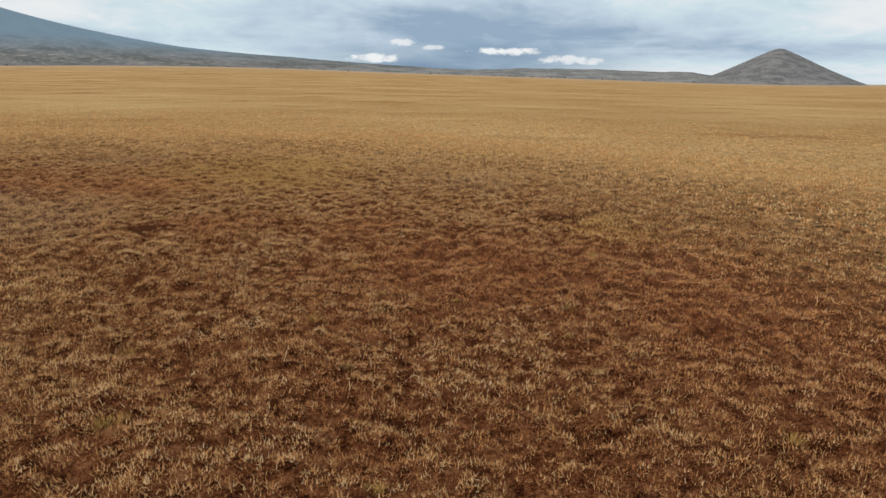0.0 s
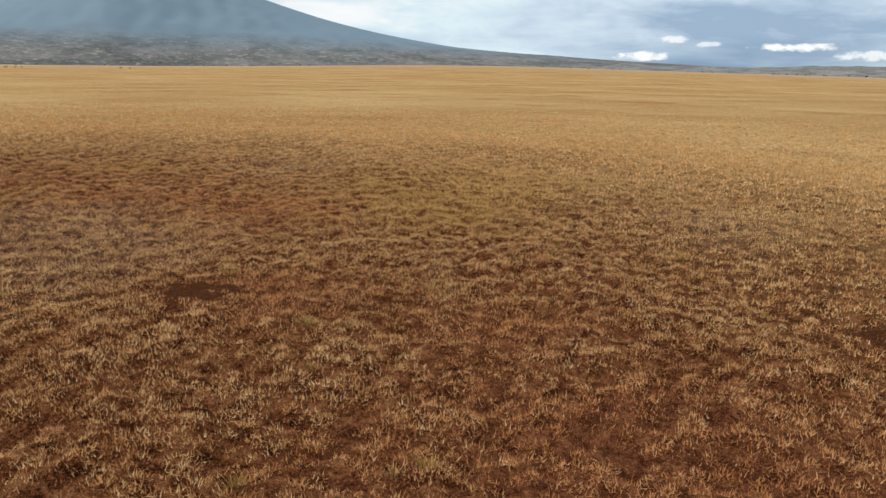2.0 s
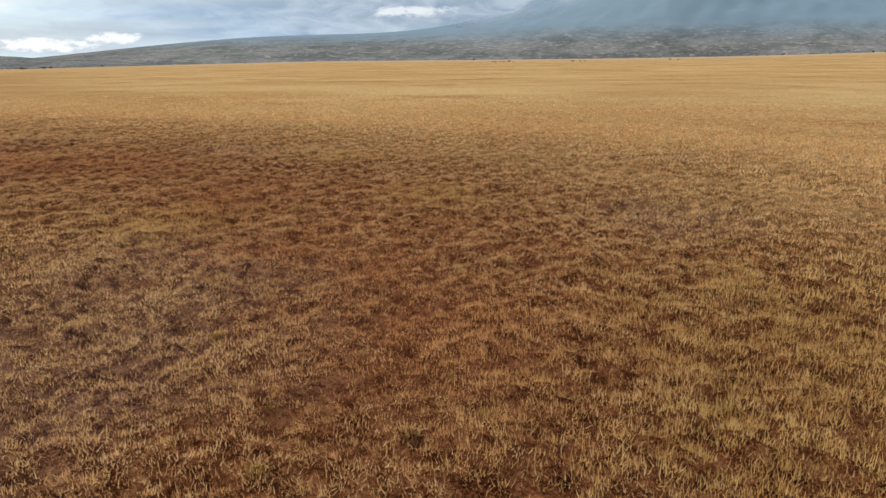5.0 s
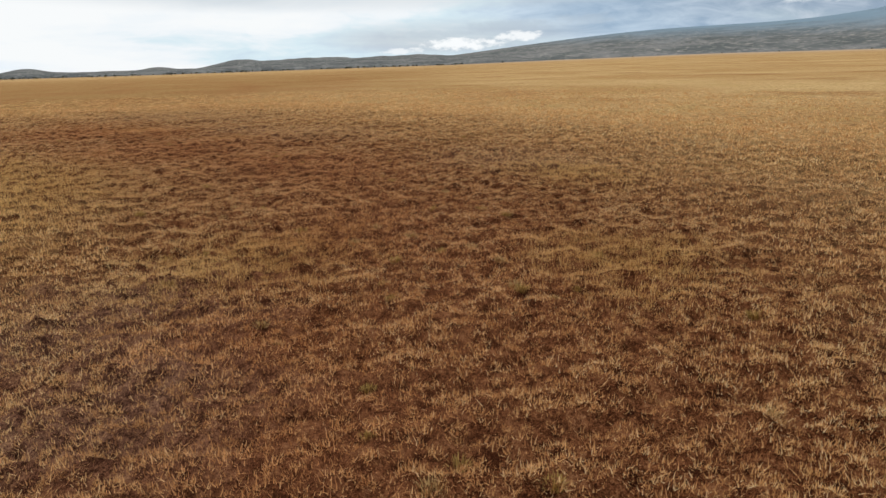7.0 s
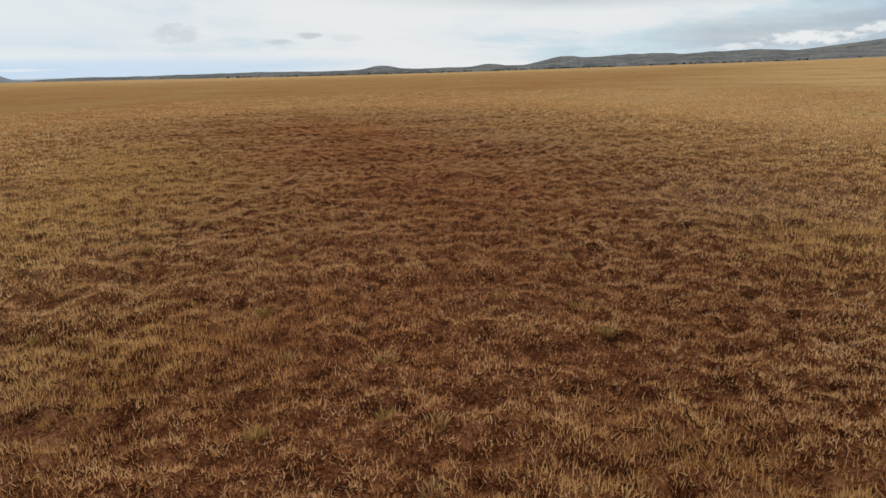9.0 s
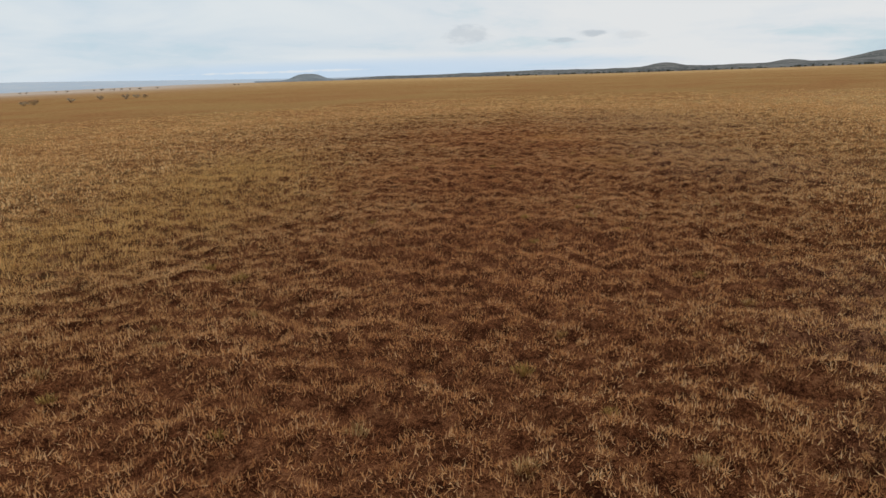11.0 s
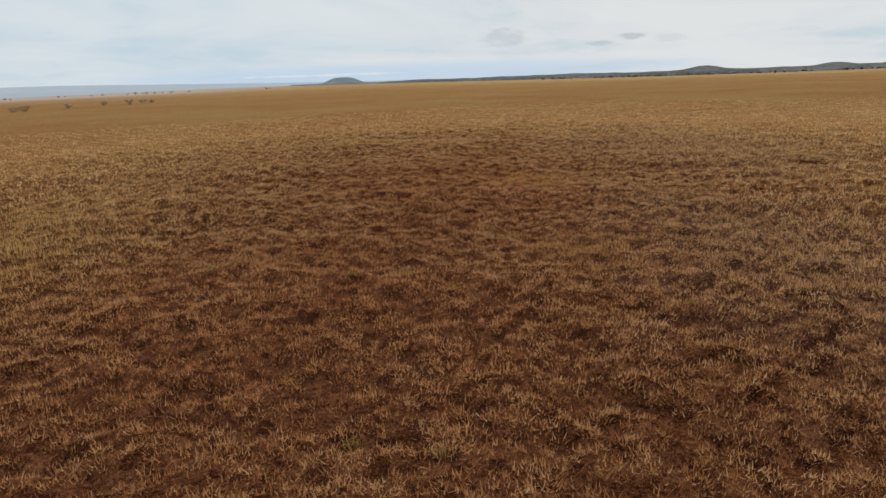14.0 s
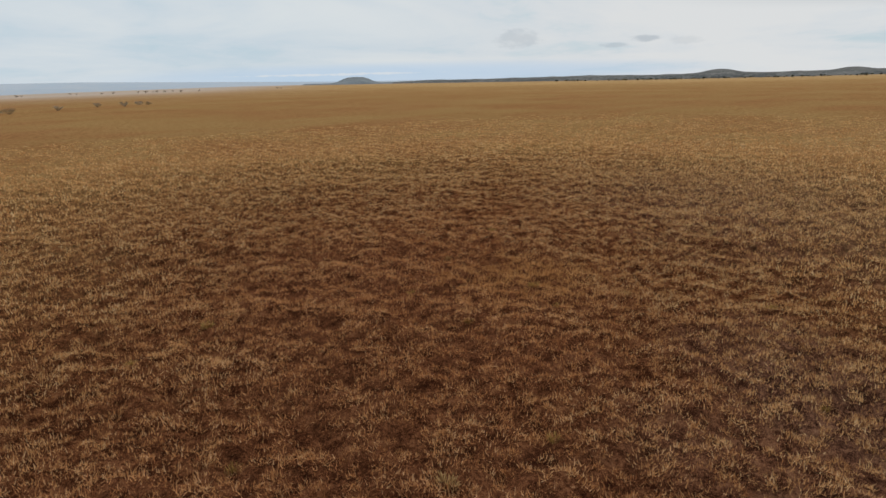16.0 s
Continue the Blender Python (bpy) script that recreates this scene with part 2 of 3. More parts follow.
straw = n.mix(n.mul(n.step(n.noise(at, 0.045, 5.0, 0.6), 0.52, 0.70), 0.7), straw, (0.322, 0.149, 0.0554))
# dark streaks by noise, painted for the shade among the tufts
straw = n.mix(n.mul(n.step(tuftn, 0.56, 0.36), 0.6), straw, (0.229, 0.110, 0.0422))
straw = n.mix(n.mul(n.step(n.noise(at, 0.5, 5.0, 0.6), 0.55, 0.7), 0.5), straw, (0.624, 0.440, 0.224))
dusk = n.node("ShaderNodeAttribute", attribute_name="brown").outputs["Fac"]
olive = n.mix(n.step(tuftn, 0.35, 0.65), (0.26, 0.136, 0.050), (0.42, 0.250, 0.098))
russet = n.mix(n.step(tuftn, 0.35, 0.65), (0.22, 0.090, 0.034), (0.40, 0.196, 0.078))
patchy = n.add(n.mul(n.noise(at, 0.034, 5.0, 0.62), 0.6), n.mul(n.noise(at, 0.13, 4.0, 0.6), 0.4))
straw = n.mix(n.mul(dusk, 0.88), straw, n.mix(n.step(patchy, 0.40, 0.60), russet, olive))
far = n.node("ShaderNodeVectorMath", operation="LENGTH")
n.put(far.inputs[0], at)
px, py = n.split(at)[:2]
# the plain pales with distance: haze put into its colour
far_haze = n.mul(n.step(far.outputs["Value"], 600, 2400), n.step(py, -300, 400, 0.22, 0.75))
straw = n.mix(far_haze, straw, (0.50, 0.365, 0.255))
# pale haze painted over the far ground towards the open west
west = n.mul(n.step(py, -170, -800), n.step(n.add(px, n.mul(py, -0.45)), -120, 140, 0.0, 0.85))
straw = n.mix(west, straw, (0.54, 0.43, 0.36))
# gaps between tufts, their shade included, painted onto the flat sheet
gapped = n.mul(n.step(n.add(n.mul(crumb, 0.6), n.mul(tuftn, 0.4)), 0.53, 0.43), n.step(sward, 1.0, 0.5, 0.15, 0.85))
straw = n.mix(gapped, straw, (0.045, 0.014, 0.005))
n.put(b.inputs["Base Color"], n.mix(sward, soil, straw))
bump(n, b, n.add(crumb, n.mul(litter, 0.5)), 0.07, 0.9)

GRASS_M, n, b = material("dry_grass", 0.85)
b.inputs["Specular IOR Level"].default_value = 0.06
geo = n.node("ShaderNodeNewGeometry").outputs
at, one = geo["Position"], geo["Random Per Island"]
gold, silver, red = n.split(n.node("ShaderNodeAttribute", attribute_name="cover").outputs["Vector"])
tuft = n.node("ShaderNodeAttribute", attribute_name="tuft").outputs["Fac"]
route_dark = n.node("ShaderNodeAttribute", attribute_name="route_dark").outputs["Fac"]
base = n.node("ShaderNodeValToRGB")
dry = n.node("ShaderNodeAttribute", attribute_name="dry").outputs["Fac"]
fleck = n.mul(n.add(n.noise(at, 55.0, 3.0, 0.65), -0.5), 0.55)
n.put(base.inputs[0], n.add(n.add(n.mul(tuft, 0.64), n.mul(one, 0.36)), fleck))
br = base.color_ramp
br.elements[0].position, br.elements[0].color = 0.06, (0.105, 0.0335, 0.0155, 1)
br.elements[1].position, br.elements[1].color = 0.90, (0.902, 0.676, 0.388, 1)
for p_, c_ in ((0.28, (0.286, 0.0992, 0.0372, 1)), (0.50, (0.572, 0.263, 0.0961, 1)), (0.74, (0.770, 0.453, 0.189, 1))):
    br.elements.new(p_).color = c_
tan = n.mix(n.add(n.mul(tuft, 0.6), n.mul(one, 0.4)), (0.44, 0.218, 0.084), (0.92, 0.600, 0.272))
col = n.mix(n.mul(dry, 0.8), base.outputs[0], tan)
col = n.mix(n.mul(gold, 0.65), col, n.mix(tuft, (0.35, 0.178, 0.052), (0.78, 0.495, 0.170)))
col = n.mix(n.mul(silver, 0.35), col, n.mix(tuft, (0.26, 0.120, 0.050), (0.80, 0.510, 0.240)))
col = n.mix(n.mul(red, 0.48), col, n.mix(tuft, (0.27, 0.074, 0.026), (0.70, 0.280, 0.098)))
green = n.mul(n.step(n.noise(at, 0.9, 3.0), 0.68, 0.80), 0.4)
col = n.mix(green, col, (0.374, 0.310, 0.0775))
col = n.mix(n.mul(route_dark, 0.38), col, n.mix(tuft, (0.14, 0.046, 0.021), (0.64, 0.290, 0.125)))
n.put(b.inputs["Base Color"], col)
thin = n.node("ShaderNodeBsdfTranslucent")
n.put(thin.inputs["Color"], col)
leafy = n.node("ShaderNodeMixShader")
leafy.inputs[0].default_value = 0.32
n.t.links.new(b.outputs[0], leafy.inputs[1])
n.t.links.new(thin.outputs[0], leafy.inputs[2])
n.t.links.new(leafy.outputs[0], n.t.nodes["Material Output"].inputs[0])

HOLLOW_M, n, b = material("dark_bare_soil", 0.95)
b.inputs["Specular IOR Level"].default_value = 0.0
at = n.node("ShaderNodeNewGeometry").outputs["Position"]
crumb = n.noise(at, 12.0, 6.0, 0.65)
c = n.mix(n.step(crumb, 0.3, 0.75), (0.040, 0.013, 0.006), (0.12, 0.042, 0.017))
n.put(b.inputs["Base Color"], n.mix(n.mul(n.step(n.noise(at, 40.0, 3.0, 0.7), 0.56, 0.7), 0.5), c, (0.26, 0.16, 0.09)))
bump(n, b, crumb, 0.06)


def slope_material(name, dark, mid, pale, scale, lift=None, specks=0.8):
    """Far bare slopes: rock, scrub and pale dry bands, the haze of distance put into their colours."""
    m, n, b = material(name, 1.0)
    b.inputs["Specular IOR Level"].default_value = 0.0
    at = n.node("ShaderNodeNewGeometry").outputs["Position"]
    x, y, z = n.split(at)
    flat = n.xyz(x, y, n.mul(z, 4.0))
    big = n.noise(flat, scale, 6.0, 0.6)
    small = n.noise(flat, scale * 7, 5.0, 0.65)
    c = n.mix(n.step(big, 0.35, 0.65), dark, mid)
    c = n.mix(n.mul(n.step(small, 0.50, 0.70), 0.7), c, pale)
    c = n.mix(n.mul(n.step(small, 0.46, 0.30), 0.7), c, dark)
    scrub = n.mul(n.step(n.noise(flat, 0.075, 3.0, 0.6), 0.55, 0.63), n.step(n.noise(flat, scale * 2.2, 3.0, 0.6), 0.42, 0.60))
    c = n.mix(n.mul(scrub, specks), c, (0.075, 0.078, 0.068))
    # lift: a haze tint painted in above a given height
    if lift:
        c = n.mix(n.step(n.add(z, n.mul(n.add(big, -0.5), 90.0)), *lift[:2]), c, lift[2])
    n.put(b.inputs["Base Color"], c)
    return m, n, b, z, big


# the mountain's higher slopes get a slate blue that stands for haze
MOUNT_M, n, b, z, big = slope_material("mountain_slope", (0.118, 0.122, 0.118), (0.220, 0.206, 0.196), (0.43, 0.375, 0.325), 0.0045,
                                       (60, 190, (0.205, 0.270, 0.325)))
# the upper slopes vanish in the cloud that lies on them, lower down towards one flank
clear_n = n.node("ShaderNodeBsdfTransparent")
mixer = n.node("ShaderNodeMixShader")
at = n.node("ShaderNodeNewGeometry").outputs["Position"]
x, y, z = n.split(at)
turn_az = n.mul(n.m("ARCTAN2", n.mul(x, -1.0), y), 57.2958)
flank = n.m("MINIMUM", n.m("MINIMUM", n.add(turn_az, -45.0), 14.0), n.mul(n.m("SUBTRACT", 68.0, turn_az), 2.0))
wisp = n.noise(at, 0.0028, 5.0, 0.6)
n.put(mixer.inputs[0], n.step(n.add(n.add(z, n.mul(flank, 14.0)), n.mul(n.add(wisp, -0.5), 170.0)), 330, 500))
n.t.links.new(b.outputs[0], mixer.inputs[1])
n.t.links.new(clear_n.outputs[0], mixer.inputs[2])
n.t.links.new(mixer.outputs[0], n.t.nodes["Material Output"].inputs[0])

CONE_M = slope_material("cone_hill_slope", (0.13, 0.125, 0.125), (0.24, 0.225, 0.215), (0.37, 0.335, 0.305), 0.020, None, 0.45)[0]
HILL_M = slope_material("scrub_hill_slope", (0.110, 0.110, 0.108), (0.205, 0.194, 0.182), (0.36, 0.325, 0.290), 0.010)[0]
# haze is in these base colours: paler foothills and table hill, pale blue ridge
LOW_M = slope_material("scrubby_foothill_slope", (0.150, 0.150, 0.146), (0.285, 0.266, 0.248), (0.47, 0.415, 0.365), 0.012)[0]
TABLE_M = slope_material("hazed_table_hill_slope", (0.20, 0.215, 0.225), (0.26, 0.272, 0.280), (0.33, 0.335, 0.335), 0.012, None, 0.3)[0]
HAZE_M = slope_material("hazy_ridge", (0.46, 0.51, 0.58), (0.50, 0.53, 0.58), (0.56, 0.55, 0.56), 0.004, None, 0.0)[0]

LEAF_M, n, b = material("scrub_leaves", 0.8)
one = n.node("ShaderNodeNewGeometry").outputs["Random Per Island"]
n.put(b.inputs["Base Color"], n.mix(one, (0.06, 0.065, 0.05), (0.14, 0.135, 0.095)))
THORN_M, n, b = material("grey_thorn_leaves", 0.85)
one = n.node("ShaderNodeNewGeometry").outputs["Random Per Island"]
n.put(b.inputs["Base Color"], n.mix(one, (0.22, 0.170, 0.120), (0.42, 0.335, 0.245)))
BARK_M, n, b = material("bark", 0.9)
at = n.node("ShaderNodeNewGeometry").outputs["Position"]
n.put(b.inputs["Base Color"], n.mix(n.noise(at, 3.0), (0.08, 0.06, 0.045), (0.16, 0.12, 0.09)))


# ---- building helpers ----
def mesh_from(name, verts, faces, mat):
    me = bpy.data.meshes.new(name)
    nv, nf, k = len(verts), len(faces), faces.shape[1]
    me.vertices.add(nv)
    me.vertices.foreach_set("co", np.ascontiguousarray(verts, dtype=np.float32).ravel())
    me.loops.add(nf * k)
    me.loops.foreach_set("vertex_index", np.ascontiguousarray(faces, dtype=np.int32).ravel())
    me.polygons.add(nf)
    me.polygons.foreach_set("loop_start", np.arange(0, nf * k, k, dtype=np.int32))
    me.update(calc_edges=True)
    me.materials.append(mat)
    return me


def set_vec(me, name, v):
    a = me.attributes.new(name, "FLOAT_VECTOR", "POINT")
    a.data.foreach_set("vector", np.ascontiguousarray(v, dtype=np.float32).ravel())


def set_float(me, name, v):
    a = me.attributes.new(name, "FLOAT", "POINT")
    a.data.foreach_set("value", np.ascontiguousarray(v, dtype=np.float32).ravel())


def grid_faces(nx, ny):
    i = np.arange(nx * ny).reshape(ny, nx)
    return np.stack([i[:-1, :-1], i[:-1, 1:], i[1:, 1:], i[1:, :-1]], -1).reshape(-1, 4)


def cover_of(x, y):
    trod = 0.6 * np.clip(1.15 - off_route(x, y) / 5.5, 0, 1) * np.clip((-10 - x) / 8, 0, 1)
    return np.stack([stretch(x, y, GOLD), stretch(x, y, SILVER), np.maximum(stretch(x, y, RED), trod)], -1)


def route_dark_of(x, y):
    """Darker soil and grass along the later stretch of the route."""
    s = np.clip((-16 - x) / 24, 0, 1)
    return s * s * (3 - 2 * s) * np.clip(1.2 - off_route(x, y) / 14, 0, 1) * np.clip((x + 70) / 14, 0.25, 1)


def dry_of(x, y):
    """Paler standing grass away from the route, with a clear edge to the north of its first stretch."""
    wob = np.sin(0.23 * x + 0.11 * y) * np.sin(0.19 * y - 0.13 * x + 1)
    d_ = off_route(x, y) + 2.5 * wob
    west = np.clip((-24 - x) / 22, 0, 1)
    north = 0.8 * np.clip((y - 36.5 - 0.32 * np.maximum(x, 0) - 0.35 * np.maximum(-8 - x, 0) + 3.0 * wob) / 8, 0, 1) * np.clip((x + 32) / 10, 0, 1)
    start = np.clip((x - 1) / 4, 0, 1) * np.clip((38 - y) / 6, 0, 1)
    off = (1 - 0.75 * start) * np.clip(0.6 * np.clip((d_ - 2.0) / 10, 0, 1) + 0.45 * np.clip((d_ - 15) / 14, 0, 1), 0, 1) * (1 - 0.4 * west)
    return np.maximum(np.maximum(off, north), 0.6 * stretch(x, y, TAN, 0.6))


# ---- the plain ----
def lines(lo, hi, step, limit):
    mid = np.arange(lo, hi + 1e-6, step)
    grow = step * np.cumsum(1.13 ** np.arange(1, 60))
    up = hi + grow[hi + grow < limit]
    down = lo - grow[lo - grow > -limit]
    return np.concatenate([[-limit], down[::-1], mid, up, [limit]])


gx, gy = lines(-88, 22, 0.29, 3300.0), lines(-18, 62, 0.29, 3300.0)
X, Y = [a.ravel() for a in np.meshgrid(gx, gy)]
Z = ground_z(X, Y)
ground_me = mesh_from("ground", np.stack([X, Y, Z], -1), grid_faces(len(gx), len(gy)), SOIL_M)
ground_me.polygons.foreach_set("use_smooth", np.ones(len(ground_me.polygons), bool))
set_vec(ground_me, "cover", cover_of(X, Y))
d = off_route(X, Y)
set_float(ground_me, "sward", np.maximum(np.clip((d - 8) / 22, 0, 1) ** 0.9, 0.8 * dry_of(X, Y) * np.clip((d - 6) / 9, 0, 1)))
set_float(ground_me, "route_dark", route_dark_of(X, Y))
set_float(ground_me, "brown", np.clip((42 - Y) / 60, 0, 1) * np.clip((900 - np.hypot(X, Y)) / 700, 0, 1) * np.clip((4 - X) / 30, 0, 1))
ground = tagged(new("ground", ground_me), "wide dry savanna plain of red-brown soil and straw-coloured grass", "plain", kind="structure")


def land_z(x, y):
    """Height of the ground's own sheet."""
    x, y = np.asarray(x, float), np.asarray(y, float)
    i = np.clip(np.searchsorted(gx, x) - 1, 0, len(gx) - 2)
    j = np.clip(np.searchsorted(gy, y) - 1, 0, len(gy) - 2)
    u, v = (x - gx[i]) / (gx[i + 1] - gx[i]), (y - gy[j]) / (gy[j + 1] - gy[j])
    zz = Z.reshape(len(gy), len(gx))
    return (zz[j, i] * (1 - u) + zz[j, i + 1] * u) * (1 - v) + (zz[j + 1, i] * (1 - u) + zz[j + 1, i + 1] * u) * v


# ---- grass ----
def scatter(d0, d1, cell, seed):
    """Places on the plain between two distances from the route, thinned to drifts."""
    r = np.random.default_rng(seed)
    x, y = [a.ravel() for a in np.meshgrid(np.arange(-67 - d1, 1 + d1, cell), np.arange(1 - d1, 34 + d1, cell))]
    x = x + r.uniform(-0.6, 0.6, len(x)) * cell
    y = y + r.uniform(-0.6, 0.6, len(y)) * cell
    d_ = off_route(x, y)
    ok = (d_ >= d0) & (d_ < d1) & (y > 5 - 0.35 * np.abs(x - 1) * (x > -6) - 60 * (x <= -6))
    x, y, d_ = x[ok], y[ok], d_[ok]
    hum = np.zeros(len(x))
    for kx, ky, ph, amp in waves[6:24]:
        hum += np.sin(kx * x + ky * y + ph) / 3.0
    keep = r.uniform(0, 1, len(x)) < np.clip(1.05 + 0.2 * hum, 0.75, 1.0) * np.clip((77 - d_) / 46, 0, 1)
    keep &= r.uniform(0, 1, len(x)) > stretch(x, y, HOLLOWS, 0.45) * 0.96
    return x[keep], y[keep], d_[keep], hum[keep], r


def mottle(x, y, size, seed):
    """Smooth patchiness of a given size, about -1 to 1."""
    r = np.random.default_rng(seed)
    s = np.zeros_like(x)
    for _ in range(9):
        k, a = 2 * np.pi / (size * r.uniform(0.6, 1.6)), r.uniform(0, 6.28)
        s += np.sin(k * (np.cos(a) * x + np.sin(a) * y) + r.uniform(0, 6.28))
    return s / 3.0


def clumps(d0, d1, cell, blades, radius, dome, length, width, seed, calm=1.0):
    """Tussocky dry sward: domed lumps of bleached standing straw over low, darker-toned russet litter, with bare gaps
    between.
    """
    x, y, d_, hum, r = scatter(d0, d1, cell, seed)
    n_ = len(x)
    cov, route_dark, dry = cover_of(x, y), route_dark_of(x, y), dry_of(x, y)
    even = np.clip(cov[:, 0] + 0.7 * dry, 0, 1)                       # tall even stands have few lumps
    lumpy = 1 + 0.9 * cov[:, 1] - 0.35 * even
    size = r.uniform(0.5, 1.35, n_) * (1 + 0.12 * hum) * (1 + 0.12 * mottle(x, y, 1.3, 21))
    tone = 0.66 + 0.09 * mottle(x, y, 0.95, 9) + 0.07 * mottle(x, y, 2.0, 6) + 0.07 * mottle(x, y, 6.0, 8) + 0.05 * hum
    tone = tone + r.normal(0, 0.10, n_) * calm
    ti = np.repeat(np.arange(n_), blades)
    k = len(ti)
    low = r.uniform(0, 1, k) < 0.42 * (1 - 0.35 * even[ti])             # litter between and under the lumps, toned down as shade there
    a = r.uniform(0, 2 * np.pi, k)
    q = np.where(low, r.uniform(0.2, 1.7, k), np.sqrt(r.uniform(0, 1, k)) * (1 + 0.5 * even[ti]))
    rad = q * radius * size[ti]
    bx, by = x[ti] + rad * np.cos(a), y[ti] + rad * np.sin(a)
    lift = np.where(low, 0.0, dome * lumpy[ti] * size[ti] * np.clip(1 - q * q, 0, 1))
    bz = land_z(bx, by) - 0.012 + lift
    flat = r.uniform(0, 1, k) < 0.5 * (1 - 0.6 * even[ti])             # matted stems lie every way
    lean_a = np.where(flat, r.uniform(0, 2 * np.pi, k), a + r.normal(0, 0.9, k))
    lean = np.where(low | flat, r.normal(0.95, 0.32, k), q * 0.5 * (1 - 0.5 * even[ti]) + r.normal(0.15, 0.36, k))
    h = length * r.uniform(0.55, 1.3, k) * np.where(flat, 1.15, 1.0) * np.where(low, 0.75, (0.8 + 0.28 * size[ti]) * (1 + 0.55 * cov[ti, 0] + 0.2 * dry[ti]))
    tip = np.stack([bx + np.cos(lean_a) * h * np.sin(lean), by + np.sin(lean_a) * h * np.sin(lean), bz + h * np.cos(lean)], -1)
    f = lean_a + np.pi / 2 + r.normal(0, 0.5, k)
    w = width * r.uniform(0.6, 1.4, k) / 2
    side = np.stack([np.cos(f) * w, np.sin(f) * w, np.zeros(k)], -1)
    root = np.stack([bx, by, bz], -1)
    v = np.stack([root - side, root + side, tip], 1).reshape(-1, 3)
    # low blades: russet litter, with the shade at the lumps' feet in their tone
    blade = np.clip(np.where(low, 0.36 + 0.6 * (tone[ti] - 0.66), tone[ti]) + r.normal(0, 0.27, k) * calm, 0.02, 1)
    bi = np.repeat(ti, 3)
    return v, cov[bi], np.repeat(blade, 3), route_dark[bi], dry[bi]


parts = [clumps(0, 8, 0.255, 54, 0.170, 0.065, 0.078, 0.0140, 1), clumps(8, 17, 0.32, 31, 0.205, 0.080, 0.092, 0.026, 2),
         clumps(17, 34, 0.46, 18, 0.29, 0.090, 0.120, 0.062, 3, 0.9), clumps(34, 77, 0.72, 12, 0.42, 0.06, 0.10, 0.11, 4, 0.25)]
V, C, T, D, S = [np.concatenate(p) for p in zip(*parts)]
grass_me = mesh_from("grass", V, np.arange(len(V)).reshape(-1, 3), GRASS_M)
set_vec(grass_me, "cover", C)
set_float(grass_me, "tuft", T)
set_float(grass_me, "route_dark", D)
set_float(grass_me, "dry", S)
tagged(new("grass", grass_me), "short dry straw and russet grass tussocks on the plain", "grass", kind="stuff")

# ---- single tussocks ----
TUSSOCK_M, n, b = material("yellow_green_tussock", 0.8)
one = n.node("ShaderNodeNewGeometry").outputs["Random Per Island"]
who = n.node("ShaderNodeObjectInfo").outputs["Random"]
fresh = n.mix(one, (0.22, 0.120, 0.030), (0.52, 0.325, 0.095))
n.put(b.inputs["Base Color"], n.mix(n.step(who, 0.45, 0.75), fresh, n.mix(one, (0.22, 0.10, 0.030), (0.62, 0.40, 0.17))))


def tussock_mesh(seed):
    r = np.random.default_rng(seed)
    k = 90
    a, q = r.uniform(0, 6.28, k), np.sqrt(r.uniform(0, 1, k))
    root = np.stack([q * 0.11 * np.cos(a), q * 0.11 * np.sin(a), np.full(k, -0.03)], -1)
    la, lean, h = a + r.normal(0, 0.6, k), np.clip(q * 1.0 + r.normal(0, 0.25, k), 0, 1.4), r.uniform(0.06, 0.15, k)
    mid = root + np.stack([np.cos(la) * h * 0.5 * np.sin(lean * 0.7), np.sin(la) * h * 0.5 * np.sin(lean * 0.7), h * 0.55], -1)
    tip = mid + np.stack([np.cos(la) * h * 0.5 * np.sin(lean), np.sin(la) * h * 0.5 * np.sin(lean), h * 0.5 * np.cos(lean)], -1)
    side = np.stack([-np.sin(la) * 0.005, np.cos(la) * 0.005, np.zeros(k)], -1)
    v = np.stack([root - side, root + side, mid + side * 1.2, mid - side * 1.2, tip], 1).reshape(-1, 3)
    f = np.arange(k)[:, None] * 5
    tris = np.concatenate([f + [0, 1, 2], f + [0, 2, 3], f + [3, 2, 4]])
    return mesh_from("grass_tussock", v, tris, TUSSOCK_M)


kinds = [tussock_mesh(s_) for s_ in (31, 32, 33, 34)]
r = random.Random(5)
for i in range(150):
    (ax, ay), (bx, by) = r.choice(list(zip(ROUTE[:-1], ROUTE[1:])))
    u = r.random()
    x, y = ax + (bx - ax) * u + r.gauss(0, 4.5), ay + (by - ay) * u + r.gauss(0, 4.5)
    if stretch(np.array([x]), np.array([y]), HOLLOWS, 0.5)[0] > 0.2:
        continue
    ob = new("grass_tussock", kinds[i % 4])
    ob.matrix_basis = Matrix.Translation((x, y, float(land_z(x, y)))) @ pose(0, 0, 0, 0, 0, r.uniform(0, 360)) @ Matrix.Scale(r.uniform(0.7, 1.35), 4)
    tagged(ob, "tuft of yellowish dry grass on red-brown soil", "grass tuft", group="tussocks along the route")

